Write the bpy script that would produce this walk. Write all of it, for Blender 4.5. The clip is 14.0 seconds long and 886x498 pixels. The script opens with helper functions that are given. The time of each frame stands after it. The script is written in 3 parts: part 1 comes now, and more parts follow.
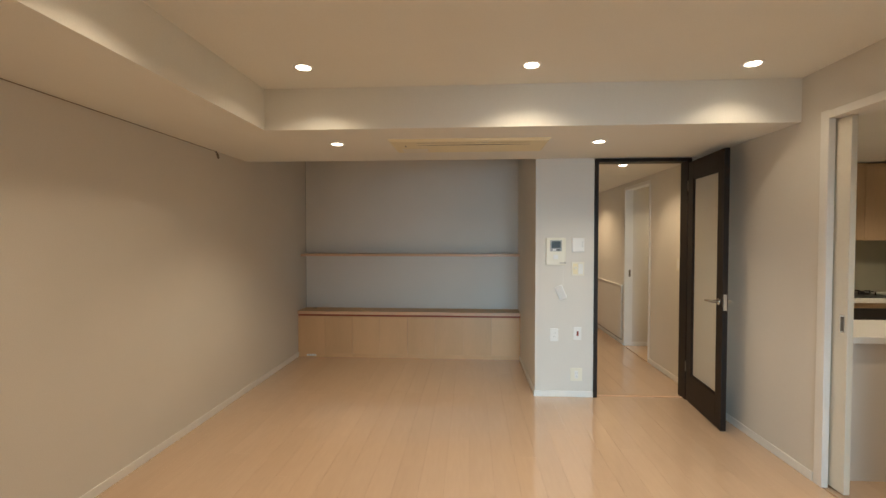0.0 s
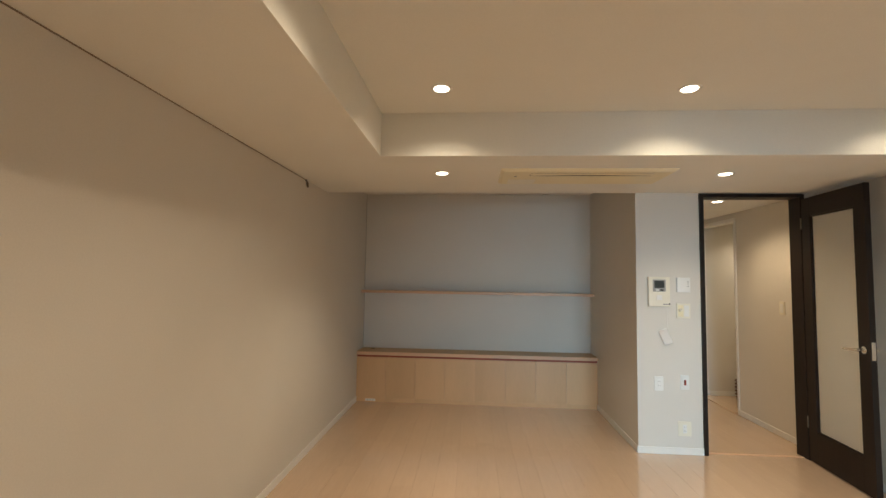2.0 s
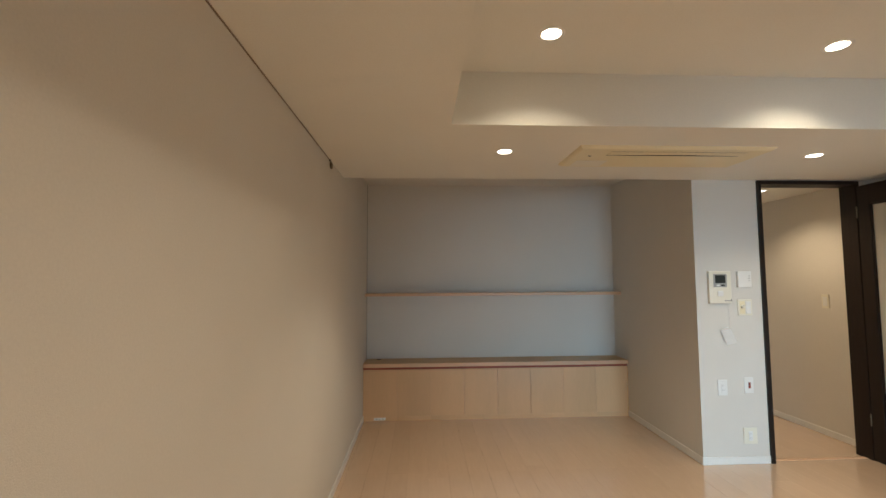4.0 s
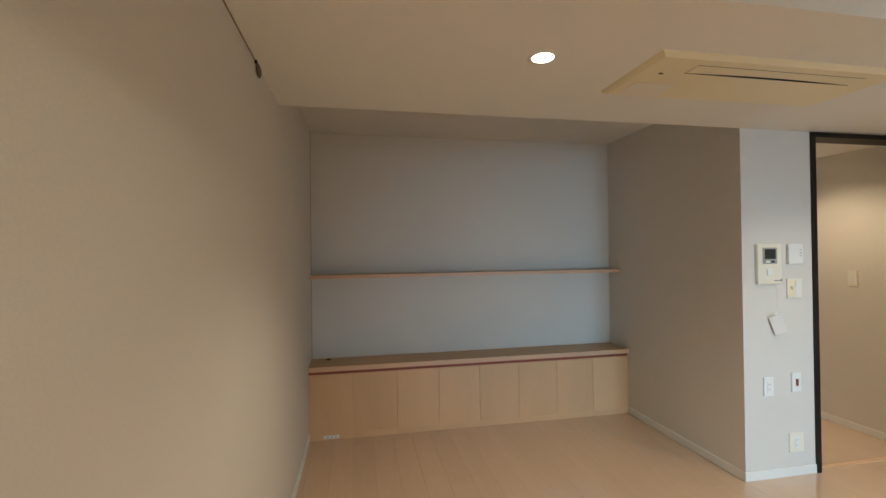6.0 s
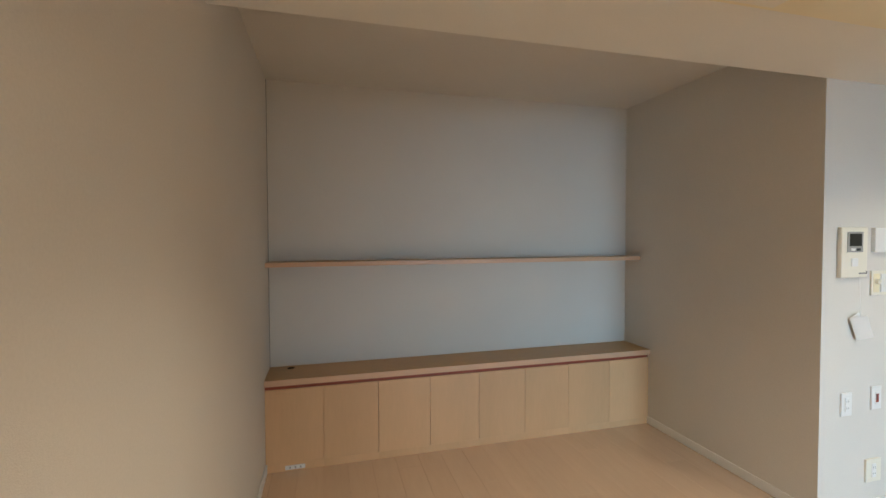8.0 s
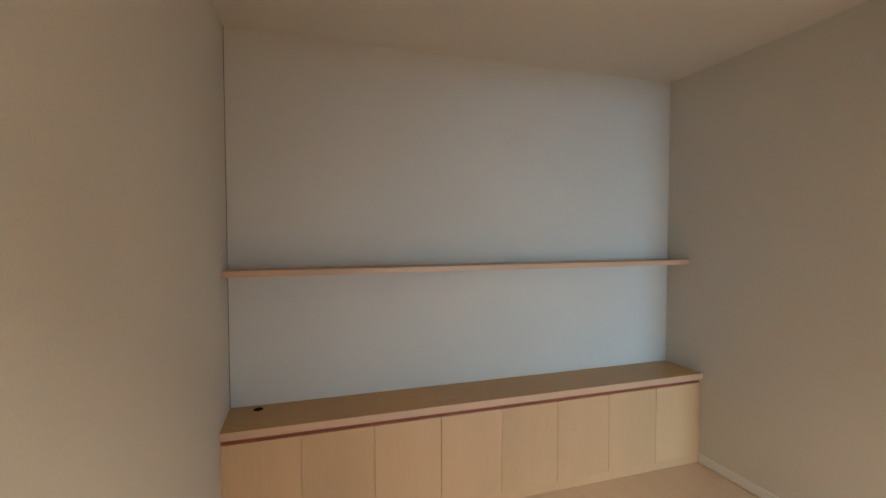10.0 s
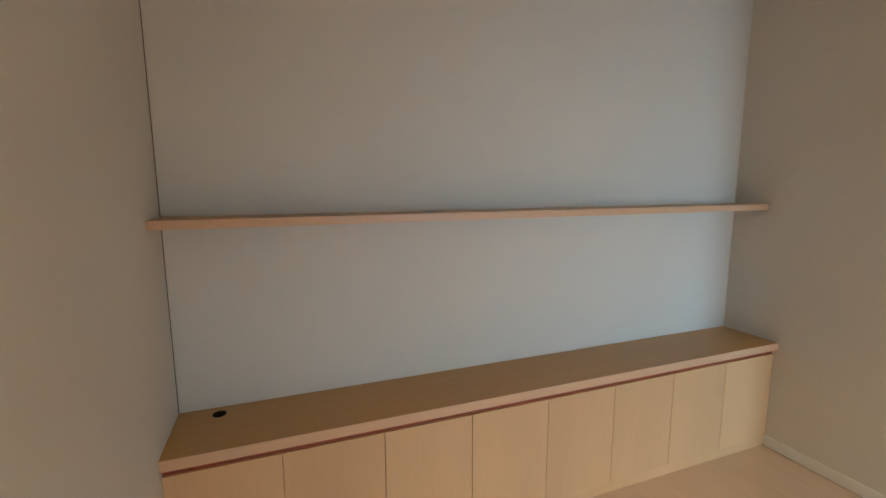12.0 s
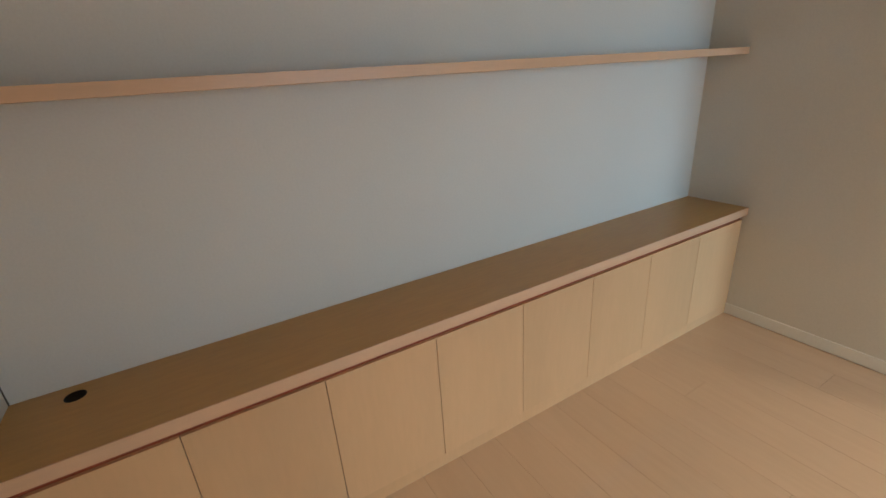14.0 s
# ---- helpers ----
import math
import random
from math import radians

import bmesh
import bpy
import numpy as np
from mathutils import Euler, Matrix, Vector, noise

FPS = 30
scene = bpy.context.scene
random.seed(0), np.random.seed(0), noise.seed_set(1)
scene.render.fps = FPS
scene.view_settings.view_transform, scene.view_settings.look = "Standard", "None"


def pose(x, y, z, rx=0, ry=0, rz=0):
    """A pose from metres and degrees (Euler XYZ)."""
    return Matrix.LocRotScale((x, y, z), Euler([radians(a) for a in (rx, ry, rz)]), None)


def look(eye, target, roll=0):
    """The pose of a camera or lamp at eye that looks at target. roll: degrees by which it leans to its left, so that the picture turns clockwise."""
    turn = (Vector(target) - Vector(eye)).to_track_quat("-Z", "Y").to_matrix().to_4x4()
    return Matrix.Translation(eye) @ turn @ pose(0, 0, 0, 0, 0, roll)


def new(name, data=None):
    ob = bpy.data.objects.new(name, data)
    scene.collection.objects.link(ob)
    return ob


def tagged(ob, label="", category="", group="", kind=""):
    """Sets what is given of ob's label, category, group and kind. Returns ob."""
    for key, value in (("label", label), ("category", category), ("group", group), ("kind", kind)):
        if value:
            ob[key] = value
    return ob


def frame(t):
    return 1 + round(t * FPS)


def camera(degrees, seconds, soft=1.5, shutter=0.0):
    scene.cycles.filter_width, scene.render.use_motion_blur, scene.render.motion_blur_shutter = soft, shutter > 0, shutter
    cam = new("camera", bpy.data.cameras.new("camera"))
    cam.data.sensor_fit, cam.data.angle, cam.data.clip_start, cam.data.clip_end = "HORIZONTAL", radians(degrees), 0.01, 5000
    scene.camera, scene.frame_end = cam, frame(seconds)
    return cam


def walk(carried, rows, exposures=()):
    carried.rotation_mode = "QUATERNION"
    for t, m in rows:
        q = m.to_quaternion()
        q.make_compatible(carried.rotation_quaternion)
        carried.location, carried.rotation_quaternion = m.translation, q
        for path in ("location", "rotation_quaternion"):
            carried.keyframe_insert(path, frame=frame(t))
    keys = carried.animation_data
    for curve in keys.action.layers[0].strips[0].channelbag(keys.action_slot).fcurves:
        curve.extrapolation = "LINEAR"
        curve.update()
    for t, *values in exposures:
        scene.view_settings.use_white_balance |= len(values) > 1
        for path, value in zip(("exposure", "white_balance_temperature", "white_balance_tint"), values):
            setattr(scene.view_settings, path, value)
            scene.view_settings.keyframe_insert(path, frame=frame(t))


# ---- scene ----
cam = camera(90.6, 14.0)
PATH = [
    (0, (0.393, 1.727, 1.447), (0.269, 3.723, 1.396), -0.0),
    (0.5, (0.253, 1.82, 1.441), (0.104, 3.814, 1.424), 0.4),
    (1, (0.071, 1.909, 1.432), (-0.135, 3.897, 1.49), 0.9),
    (1.5, (-0.155, 1.901, 1.447), (-0.337, 3.89, 1.542), 1.3),
    (2, (-0.39, 1.937, 1.419), (-0.528, 3.928, 1.546), 0.9),
    (2.5, (-0.606, 2.059, 1.435), (-0.663, 4.051, 1.6), 0.1),
    (3, (-0.83, 2.146, 1.404), (-0.869, 4.138, 1.58), 0.2),
    (5.5, (-1.276, 3.228, 1.405), (-0.915, 5.195, 1.432), -1.0),
    (6, (-1.323, 3.465, 1.419), (-0.941, 5.428, 1.435), -0.7),
    (6.5, (-1.409, 3.64, 1.413), (-1.011, 5.6, 1.415), -0.3),
    (7, (-1.446, 3.823, 1.414), (-0.973, 5.766, 1.381), -0.3),
    (7.5, (-1.395, 4.012, 1.423), (-0.885, 5.946, 1.371), -0.2),
    (8, (-1.336, 4.174, 1.412), (-0.822, 6.106, 1.352), -0.2),
    (8.5, (-1.323, 4.339, 1.428), (-0.808, 6.27, 1.356), -0.2),
    (9, (-1.33, 4.528, 1.443), (-0.787, 6.452, 1.374), -0.0),
    (11.5, (-1.34, 5.322, 1.367), (-0.67, 7.203, 1.258), -0.9),
    (12, (-1.337, 5.524, 1.35), (-0.64, 7.376, 1.063), -0.2),
    (12.5, (-1.354, 5.695, 1.304), (-0.602, 7.511, 0.935), -0.4),
    (13, (-1.32, 5.809, 1.244), (-0.483, 7.565, 0.78), -0.8),
    (13.5, (-1.271, 5.919, 1.226), (-0.4, 7.616, 0.625), -2.3),
    (14, (-1.209, 5.937, 1.216), (-0.29, 7.556, 0.486), -4.0),
]
walk(cam, [(t, look(eye, target, roll)) for t, eye, target, roll in PATH], [(0, 0.0, 6400, 13), (1.5, 0.01, 6400, 12), (3, 0.03, 6200, 12), (5.5, 0.06, 5900, 10), (6.5, 0.12, 5850, 10), (9, 0.42, 5850, 11), (11.5, 0.58, 6050, 11), (13, 0.62, 6050, 11), (14, 0.6, 5950, 11)])

# ---- light ----
world = bpy.data.worlds.new("world")
scene.world = world
world.use_nodes = True
wn = world.node_tree.nodes
sky = wn.new("ShaderNodeTexSky")
sky.sky_type, sky.sun_disc = "NISHITA", False
sky.sun_elevation, sky.sun_rotation = radians(40), radians(160)
world.node_tree.links.new(sky.outputs[0], wn["Background"].inputs[0])
wn["Background"].inputs[1].default_value = 0.08

LAMP_COLOUR = (1.0, 0.815, 0.56)
HALL_COLOUR = (1.0, 0.74, 0.44)
LAMP_WATTS = 31.5
WINDOW_WATTS = 14.0


def area_lamp(name, x, y, z, watts, colour, size, size_y=None, turn=(0, 0, 0)):
    data = bpy.data.lights.new(name, "AREA")
    data.energy, data.color, data.size = watts, colour, size
    data.shape = "DISK"
    if size_y:
        data.shape, data.size_y = "RECTANGLE", size_y
    ob = new(name, data)
    ob.matrix_world = pose(x, y, z, *turn)
    return ob


# daylight in the opening of the balcony window behind the walk
daylight = area_lamp("window_daylight", 1.15, 0.38, 1.0, WINDOW_WATTS, (0.49, 0.805, 1.0), 1.4, 1.8, (80, 0, 0))
daylight.data.spread = radians(56)


def spot_lamp(name, x, y, z, watts, colour, cone=150, blend=0.72):
    data = bpy.data.lights.new(name, "SPOT")
    data.energy, data.color = watts, colour
    data.spot_size, data.spot_blend, data.shadow_soft_size = radians(cone), blend, 0.035
    ob = new(name, data)
    ob.matrix_world = pose(x, y, z)
    return ob


# ---- plan ----
LEFT, RIGHT, NICHE_R = -1.70, 2.43, 0.985
FRONT, BACK, SOUTH = 5.75, 7.20, 0.30
SOFFIT, CEIL, NICHE_CEIL = 2.16, 2.43, 2.415
TRAY_X, TRAY_Y = -0.97, 4.58
HALL_L, HALL_R, HALL_END = 1.40, 2.46, 10.7
DOOR_L, DOOR_R = 1.505, 2.345


# ---- materials ----
def material(name, colour, rough=0.5, metal=0.0, vary=0.06, scale=3.0, bump=0.0, bump_scale=200.0, stretch=(1, 1, 1), coat=0.0, per_piece=0.0, grain=None, island=False):
    """A principled material with blotches, fine grain and relief in object space."""
    m = bpy.data.materials.new(name)
    m.use_nodes = True
    n, l = m.node_tree.nodes, m.node_tree.links
    p = n["Principled BSDF"]
    p.inputs["Roughness"].default_value = rough
    p.inputs["Metallic"].default_value = metal
    if coat:
        p.inputs["Coat Weight"].default_value = coat
        p.inputs["Coat Roughness"].default_value = 0.09
    tc = n.new("ShaderNodeTexCoord")
    geo = n.new("ShaderNodeNewGeometry")
    mp = n.new("ShaderNodeMapping")
    mp.inputs["Scale"].default_value = stretch
    l.new(geo.outputs["Position"], mp.inputs["Vector"])
    vec = mp.outputs["Vector"]
    if per_piece:
        info = n.new("ShaderNodeObjectInfo")
        off = n.new("ShaderNodeVectorMath")
        off.operation = "ADD"
        mul = n.new("ShaderNodeVectorMath")
        mul.operation = "SCALE"
        mul.inputs["Scale"].default_value = 37.0
        comb = n.new("ShaderNodeCombineXYZ")
        rnd = geo.outputs["Random Per Island"] if island else info.outputs["Random"]
        for k in range(3):
            l.new(rnd, comb.inputs[k])
        l.new(comb.outputs[0], mul.inputs[0])
        l.new(vec, off.inputs[0])
        l.new(mul.outputs[0], off.inputs[1])
        vec = off.outputs[0]
    blot = n.new("ShaderNodeTexNoise")
    blot.inputs["Scale"].default_value, blot.inputs["Detail"].default_value = scale, 4.0
    l.new(vec, blot.inputs["Vector"])
    ramp = n.new("ShaderNodeMapRange")
    ramp.inputs["From Min"].default_value, ramp.inputs["From Max"].default_value = 0.3, 0.7
    ramp.inputs["To Min"].default_value, ramp.inputs["To Max"].default_value = 1 - vary, 1 + vary
    l.new(blot.outputs["Fac"], ramp.inputs["Value"])
    value = ramp.outputs[0]
    if grain:
        fine = n.new("ShaderNodeTexNoise")
        fine.inputs["Scale"].default_value, fine.inputs["Detail"].default_value = grain[0], 6.0
        l.new(vec, fine.inputs["Vector"])
        r2 = n.new("ShaderNodeMapRange")
        r2.inputs["From Min"].default_value, r2.inputs["From Max"].default_value = 0.3, 0.7
        r2.inputs["To Min"].default_value, r2.inputs["To Max"].default_value = 1 - grain[1], 1 + grain[1]
        l.new(fine.outputs["Fac"], r2.inputs["Value"])
        mm = n.new("ShaderNodeMath")
        mm.operation = "MULTIPLY"
        l.new(value, mm.inputs[0])
        l.new(r2.outputs[0], mm.inputs[1])
        value = mm.outputs[0]
    if per_piece:
        r3 = n.new("ShaderNodeMapRange")
        r3.inputs["To Min"].default_value, r3.inputs["To Max"].default_value = 1 - per_piece, 1 + per_piece
        l.new(rnd, r3.inputs["Value"])
        m3 = n.new("ShaderNodeMath")
        m3.operation = "MULTIPLY"
        l.new(value, m3.inputs[0])
        l.new(r3.outputs[0], m3.inputs[1])
        value = m3.outputs[0]
    col = n.new("ShaderNodeVectorMath")
    col.operation = "SCALE"
    col.inputs[0].default_value = colour
    l.new(value, col.inputs["Scale"])
    l.new(col.outputs[0], p.inputs["Base Color"])
    if bump:
        bt = n.new("ShaderNodeTexNoise")
        bt.inputs["Scale"].default_value, bt.inputs["Detail"].default_value = bump_scale, 3.0
        l.new(vec, bt.inputs["Vector"])
        b = n.new("ShaderNodeBump")
        b.inputs["Strength"].default_value, b.inputs["Distance"].default_value = bump, 0.002
        l.new(bt.outputs["Fac"], b.inputs["Height"])
        l.new(b.outputs[0], p.inputs["Normal"])
    return m


def glowing(name, colour, strength):
    m = bpy.data.materials.new(name)
    m.use_nodes = True
    p = m.node_tree.nodes["Principled BSDF"]
    p.inputs["Base Color"].default_value = (*colour, 1)
    p.inputs["Emission Color"].default_value = (*colour, 1)
    p.inputs["Emission Strength"].default_value = strength
    return m


def glass(name, colour, rough):
    m = bpy.data.materials.new(name)
    m.use_nodes = True
    p = m.node_tree.nodes["Principled BSDF"]
    p.inputs["Base Color"].default_value = (*colour, 1)
    p.inputs["Roughness"].default_value = rough
    p.inputs["Transmission Weight"].default_value = 1.0
    return m


WALLPAPER = material("wallpaper", (0.69, 0.66, 0.607), 0.75, vary=0.02, scale=2.0, bump=0.35, bump_scale=420, grain=(160, 0.025))
CEILING_PAPER = material("ceiling_paper", (0.80, 0.79, 0.735), 0.8, vary=0.02, scale=1.5, bump=0.25, bump_scale=350, grain=(180, 0.02))
TRIM = material("white_trim", (0.80, 0.79, 0.76), 0.4, vary=0.02, scale=6, grain=(60, 0.015))
MAPLE = material("maple_floor", (0.61, 0.442, 0.305), 0.13, vary=0.03, scale=3, stretch=(1, 0.12, 1), per_piece=0.012, grain=(55, 0.022), bump=0.012, bump_scale=60, coat=0.8)
MAPLE_REST = material("maple_floor_rest", (0.61, 0.442, 0.305), 0.13, vary=0.03, scale=3, stretch=(1, 0.12, 1), per_piece=0.012, grain=(55, 0.022), bump=0.012, bump_scale=60, coat=0.8, island=True)
SUBFLOOR = material("dark_joint", (0.54, 0.38, 0.25), 0.9, vary=0.1)
VENEER = material("birch_veneer", (0.66, 0.415, 0.22), 0.38, vary=0.07, scale=2.5, stretch=(1, 1, 0.15), per_piece=0.03, grain=(70, 0.02), bump=0.012, bump_scale=90)
WORKTOP = material("beech_worktop", (0.53, 0.305, 0.10), 0.36, vary=0.06, scale=2.5, stretch=(0.15, 1, 1), grain=(80, 0.05), bump=0.03, bump_scale=90)
EDGE_BAND = material("edge_band", (0.68, 0.435, 0.27), 0.4, vary=0.04, scale=4, stretch=(0.15, 1, 1), grain=(90, 0.03))
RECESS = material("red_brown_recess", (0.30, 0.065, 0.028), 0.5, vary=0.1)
ESPRESSO = material("espresso_wood", (0.014, 0.008, 0.005), 0.48, vary=0.2, scale=3, stretch=(1, 1, 0.1), grain=(60, 0.2), bump=0.04, bump_scale=60)
ESPRESSO.node_tree.nodes["Principled BSDF"].inputs["Specular IOR Level"].default_value = 0.3
IVORY = material("ivory_plastic", (0.80, 0.765, 0.65), 0.4, vary=0.02, scale=8)
WHITE_PLASTIC = material("white_plastic", (0.80, 0.80, 0.78), 0.35, vary=0.02, scale=8)
CREAM = material("cream_door", (0.74, 0.70, 0.60), 0.4, vary=0.02, scale=2, grain=(60, 0.015))
BLACK = material("black_plastic", (0.015, 0.015, 0.015), 0.4, vary=0.1)
SCREEN = material("dark_screen", (0.02, 0.025, 0.022), 0.35, vary=0.05)
GREY = material("grey_plastic", (0.36, 0.36, 0.34), 0.4, vary=0.04)
RED = glowing("red_pilot", (0.28, 0.05, 0.025), 0.08)
CHROME = material("brushed_chrome", (0.72, 0.70, 0.66), 0.22, metal=1.0, vary=0.03, scale=20)
STEEL_WIRE = material("steel_wire", (0.16, 0.14, 0.12), 0.45, metal=0.7, vary=0.05)
RAIL = material("brown_rail", (0.26, 0.20, 0.15), 0.5, vary=0.05)
BRASS_DARK = material("aged_metal", (0.20, 0.17, 0.13), 0.35, metal=0.9, vary=0.2, scale=60)
AC_IVORY = material("yellowed_plastic", (0.82, 0.74, 0.51), 0.45, vary=0.03, scale=3)
PAPER = material("tag_paper", (0.88, 0.87, 0.84), 0.8, vary=0.02)
INK = material("grey_ink", (0.28, 0.27, 0.26), 0.8, vary=0.02)
FROST = glass("frosted_glass", (0.92, 0.89, 0.80), 0.4)
FROST.node_tree.nodes["Principled BSDF"].inputs["Transmission Weight"].default_value = 0.55
CLEAR = glass("clear_glass", (0.95, 0.97, 0.96), 0.0)
GLOW = glowing("warm_lamp", (1.0, 0.86, 0.62), 9.0)
TILE = material("splashback", (0.42, 0.42, 0.33), 0.25, vary=0.05, scale=4)
TAN = material("tan_cabinet", (0.55, 0.40, 0.25), 0.4, vary=0.05, scale=3, stretch=(1, 1, 0.2), grain=(60, 0.03))
LIME = material("yellow_green_stand_in", (0.62, 0.60, 0.34), 0.4, vary=0.04, scale=2)
RUBBER = material("black_rubber", (0.02, 0.02, 0.02), 0.7, vary=0.1)
WICKER = material("brown_wicker", (0.20, 0.11, 0.06), 0.7, vary=0.2, scale=30)


# ---- builders ----
def add_box(bm, x0, x1, y0, y1, z0, z1, bevel=0.0):
    made = bmesh.ops.create_cube(bm, size=1.0, matrix=Matrix.Translation(((x0 + x1) / 2, (y0 + y1) / 2, (z0 + z1) / 2)) @ Matrix.Diagonal((x1 - x0, y1 - y0, z1 - z0, 1)))
    if bevel:
        edges = {e for v in made["verts"] for e in v.link_edges}
        bmesh.ops.bevel(bm, geom=list(edges), offset=bevel, segments=2, profile=0.6, affect="EDGES")
    return bm


def box(*a, bevel=0.0):
    return add_box(bmesh.new(), *a, bevel=bevel)


def add_cyl(bm, a, b, r0, r1=None, seg=20):
    """A cone or cylinder from point a to point b."""
    a, b = Vector(a), Vector(b)
    m = Matrix.Translation((a + b) / 2) @ (b - a).to_track_quat("Z", "Y").to_matrix().to_4x4()
    bmesh.ops.create_cone(bm, cap_ends=True, segments=seg, radius1=r0, radius2=r0 if r1 is None else r1, depth=(b - a).length, matrix=m)
    return bm


def cyl(a, b, r0, r1=None, seg=20):
    return add_cyl(bmesh.new(), a, b, r0, r1, seg)


def part(name, bm, mat, parent=None, label=""):
    """Links a bmesh as one mesh object, under a parent if there is one."""
    me = bpy.data.meshes.new(name)
    bmesh.ops.recalc_face_normals(bm, faces=bm.faces[:])
    bm.to_mesh(me)
    bm.free()
    me.materials.append(mat)
    ob = new(name, me)
    if parent:
        ob.parent = parent
        ob.matrix_parent_inverse = parent.matrix_basis.inverted()
    if label:
        ob["label"] = label
    return ob


def thing(name, x, y, z, label, category, group="", kind=""):
    ob = new(name)
    ob.matrix_basis = pose(x, y, z)
    ob.empty_display_size = 0.1
    return tagged(ob, label, category, group, kind)


def structure(name, bm, mat, label="", category=""):
    return tagged(part(name, bm, mat), label, category, "", "structure")


def smooth(ob):
    for f in ob.data.polygons:
        f.use_smooth = True
    return ob


# ---- the large structure ----
floor = structure("floor", box(-1.85, 5.4, 0.1, HALL_END + 0.1, -0.14, -0.012), SUBFLOOR, "pale maple strip flooring with a satin gloss", "floor")

bm = box(LEFT - 0.12, LEFT, SOUTH, BACK + 0.12, 0, 2.55)
structure("wall_west", bm, WALLPAPER, "beige woven wallpaper on a long plain wall", "wall")
structure("wall_niche", box(LEFT, NICHE_R, BACK, BACK + 0.12, 0, 2.55), WALLPAPER, "pale woven wallpaper at the back of the niche", "wall")
bm = box(NICHE_R, HALL_L, FRONT, BACK + 0.12, 0, 2.55)
add_box(bm, HALL_L, DOOR_L, FRONT, FRONT + 0.11, 0, SOFFIT + 0.02)
structure("wall_partition", bm, WALLPAPER, "white papered partition with switches beside the doorway", "wall")
bm = box(HALL_L - 0.1, HALL_L, BACK + 0.12, HALL_END, 0, 2.4)
structure("wall_hall_west", bm, WALLPAPER, "white papered hall wall", "wall")
structure("wall_hall_end", box(HALL_L - 0.1, HALL_R + 0.1, HALL_END, HALL_END + 0.1, 0, 2.4), WALLPAPER, "white papered hall end wall", "wall")

bm = box(RIGHT, RIGHT + 0.12, 4.42, FRONT + 0.11, 0, 2.55)
add_box(bm, RIGHT, RIGHT + 0.12, 3.50, 4.42, 2.15, 2.55)
add_box(bm, RIGHT, RIGHT + 0.12, SOUTH, 3.50, 0, 2.55)
add_box(bm, DOOR_R, RIGHT, FRONT, FRONT + 0.11, 0, SOFFIT + 0.02)
structure("wall_east", bm, WALLPAPER, "beige papered wall with the kitchen opening", "wall")

bm = box(HALL_R, HALL_R + 0.09, FRONT + 0.11, 6.93, 0, 2.3)
add_box(bm, HALL_R, HALL_R + 0.09, 6.93, 7.72, 2.08, 2.3)
add_box(bm, HALL_R, HALL_R + 0.09, 7.72, HALL_END, 0, 2.3)
structure("wall_hall_east", bm, WALLPAPER, "beige papered hall wall lit by a downlight", "wall")

# south wall with the balcony window that lights the room
bm = box(LEFT, -0.3, SOUTH - 0.12, SOUTH, 0, 2.55)
add_box(bm, 2.1, RIGHT + 0.12, SOUTH - 0.12, SOUTH, 0, 2.55)
add_box(bm, -0.3, 2.1, SOUTH - 0.12, SOUTH, 2.02, 2.55)
structure("wall_south", bm, WALLPAPER, "white papered wall with the balcony window", "wall")
window = thing("window_1", 0.9, SOUTH, 0, "wide balcony window with white frames", "window", kind="structure")
for x0, x1 in ((-0.3, 0.925), (0.875, 2.1)):
    bm = box(x0, x0 + 0.05, SOUTH - 0.08, SOUTH - 0.04, 0.0, 2.02)
    add_box(bm, x1 - 0.05, x1, SOUTH - 0.08, SOUTH - 0.04, 0.0, 2.02)
    add_box(bm, x0 + 0.05, x1 - 0.05, SOUTH - 0.08, SOUTH - 0.04, 0.0, 0.06)
    add_box(bm, x0 + 0.05, x1 - 0.05, SOUTH - 0.08, SOUTH - 0.04, 1.96, 2.02)
    part("window_frame", bm, TRIM, window)
    pane = part("pane", box(x0 + 0.05, x1 - 0.05, SOUTH - 0.065, SOUTH - 0.06, 0.06, 1.96), CLEAR, window)
    pane.visible_shadow = False

# ceilings
structure("ceiling", box(LEFT - 0.12, RIGHT + 0.12, SOUTH - 0.12, FRONT + 0.02, CEIL, CEIL + 0.12), CEILING_PAPER, "raised cream ceiling tray with recessed downlights", "ceiling")
bm = bmesh.new()
corners = [(LEFT, SOUTH), (TRAY_X, SOUTH), (TRAY_X, TRAY_Y), (RIGHT, TRAY_Y), (RIGHT, FRONT), (LEFT, FRONT)]
low = bm.faces.new([bm.verts.new((x, y, SOFFIT)) for x, y in corners])
up = bmesh.ops.extrude_face_region(bm, geom=[low])
bmesh.ops.translate(bm, verts=[v for v in up["geom"] if isinstance(v, bmesh.types.BMVert)], vec=(0, 0, CEIL - SOFFIT))
structure("ceiling_soffit", bm, CEILING_PAPER, "lowered cream soffit around the ceiling tray", "ceiling")
structure("ceiling_niche", box(LEFT, NICHE_R, FRONT, BACK, NICHE_CEIL, CEIL + 0.12), WALLPAPER, "beige papered ceiling of the niche", "ceiling")
structure("ceiling_hall", box(HALL_L, HALL_R, FRONT + 0.11, HALL_END, 2.17, 2.3), CEILING_PAPER, "cream papered hall ceiling", "ceiling")


def baseboard(x0, x1, y0, y1):
    bm = box(x0, x1, y0, y1, 0.0, 0.055, bevel=0.003)
    return structure("baseboard", bm, TRIM, "white painted baseboard", "baseboard")


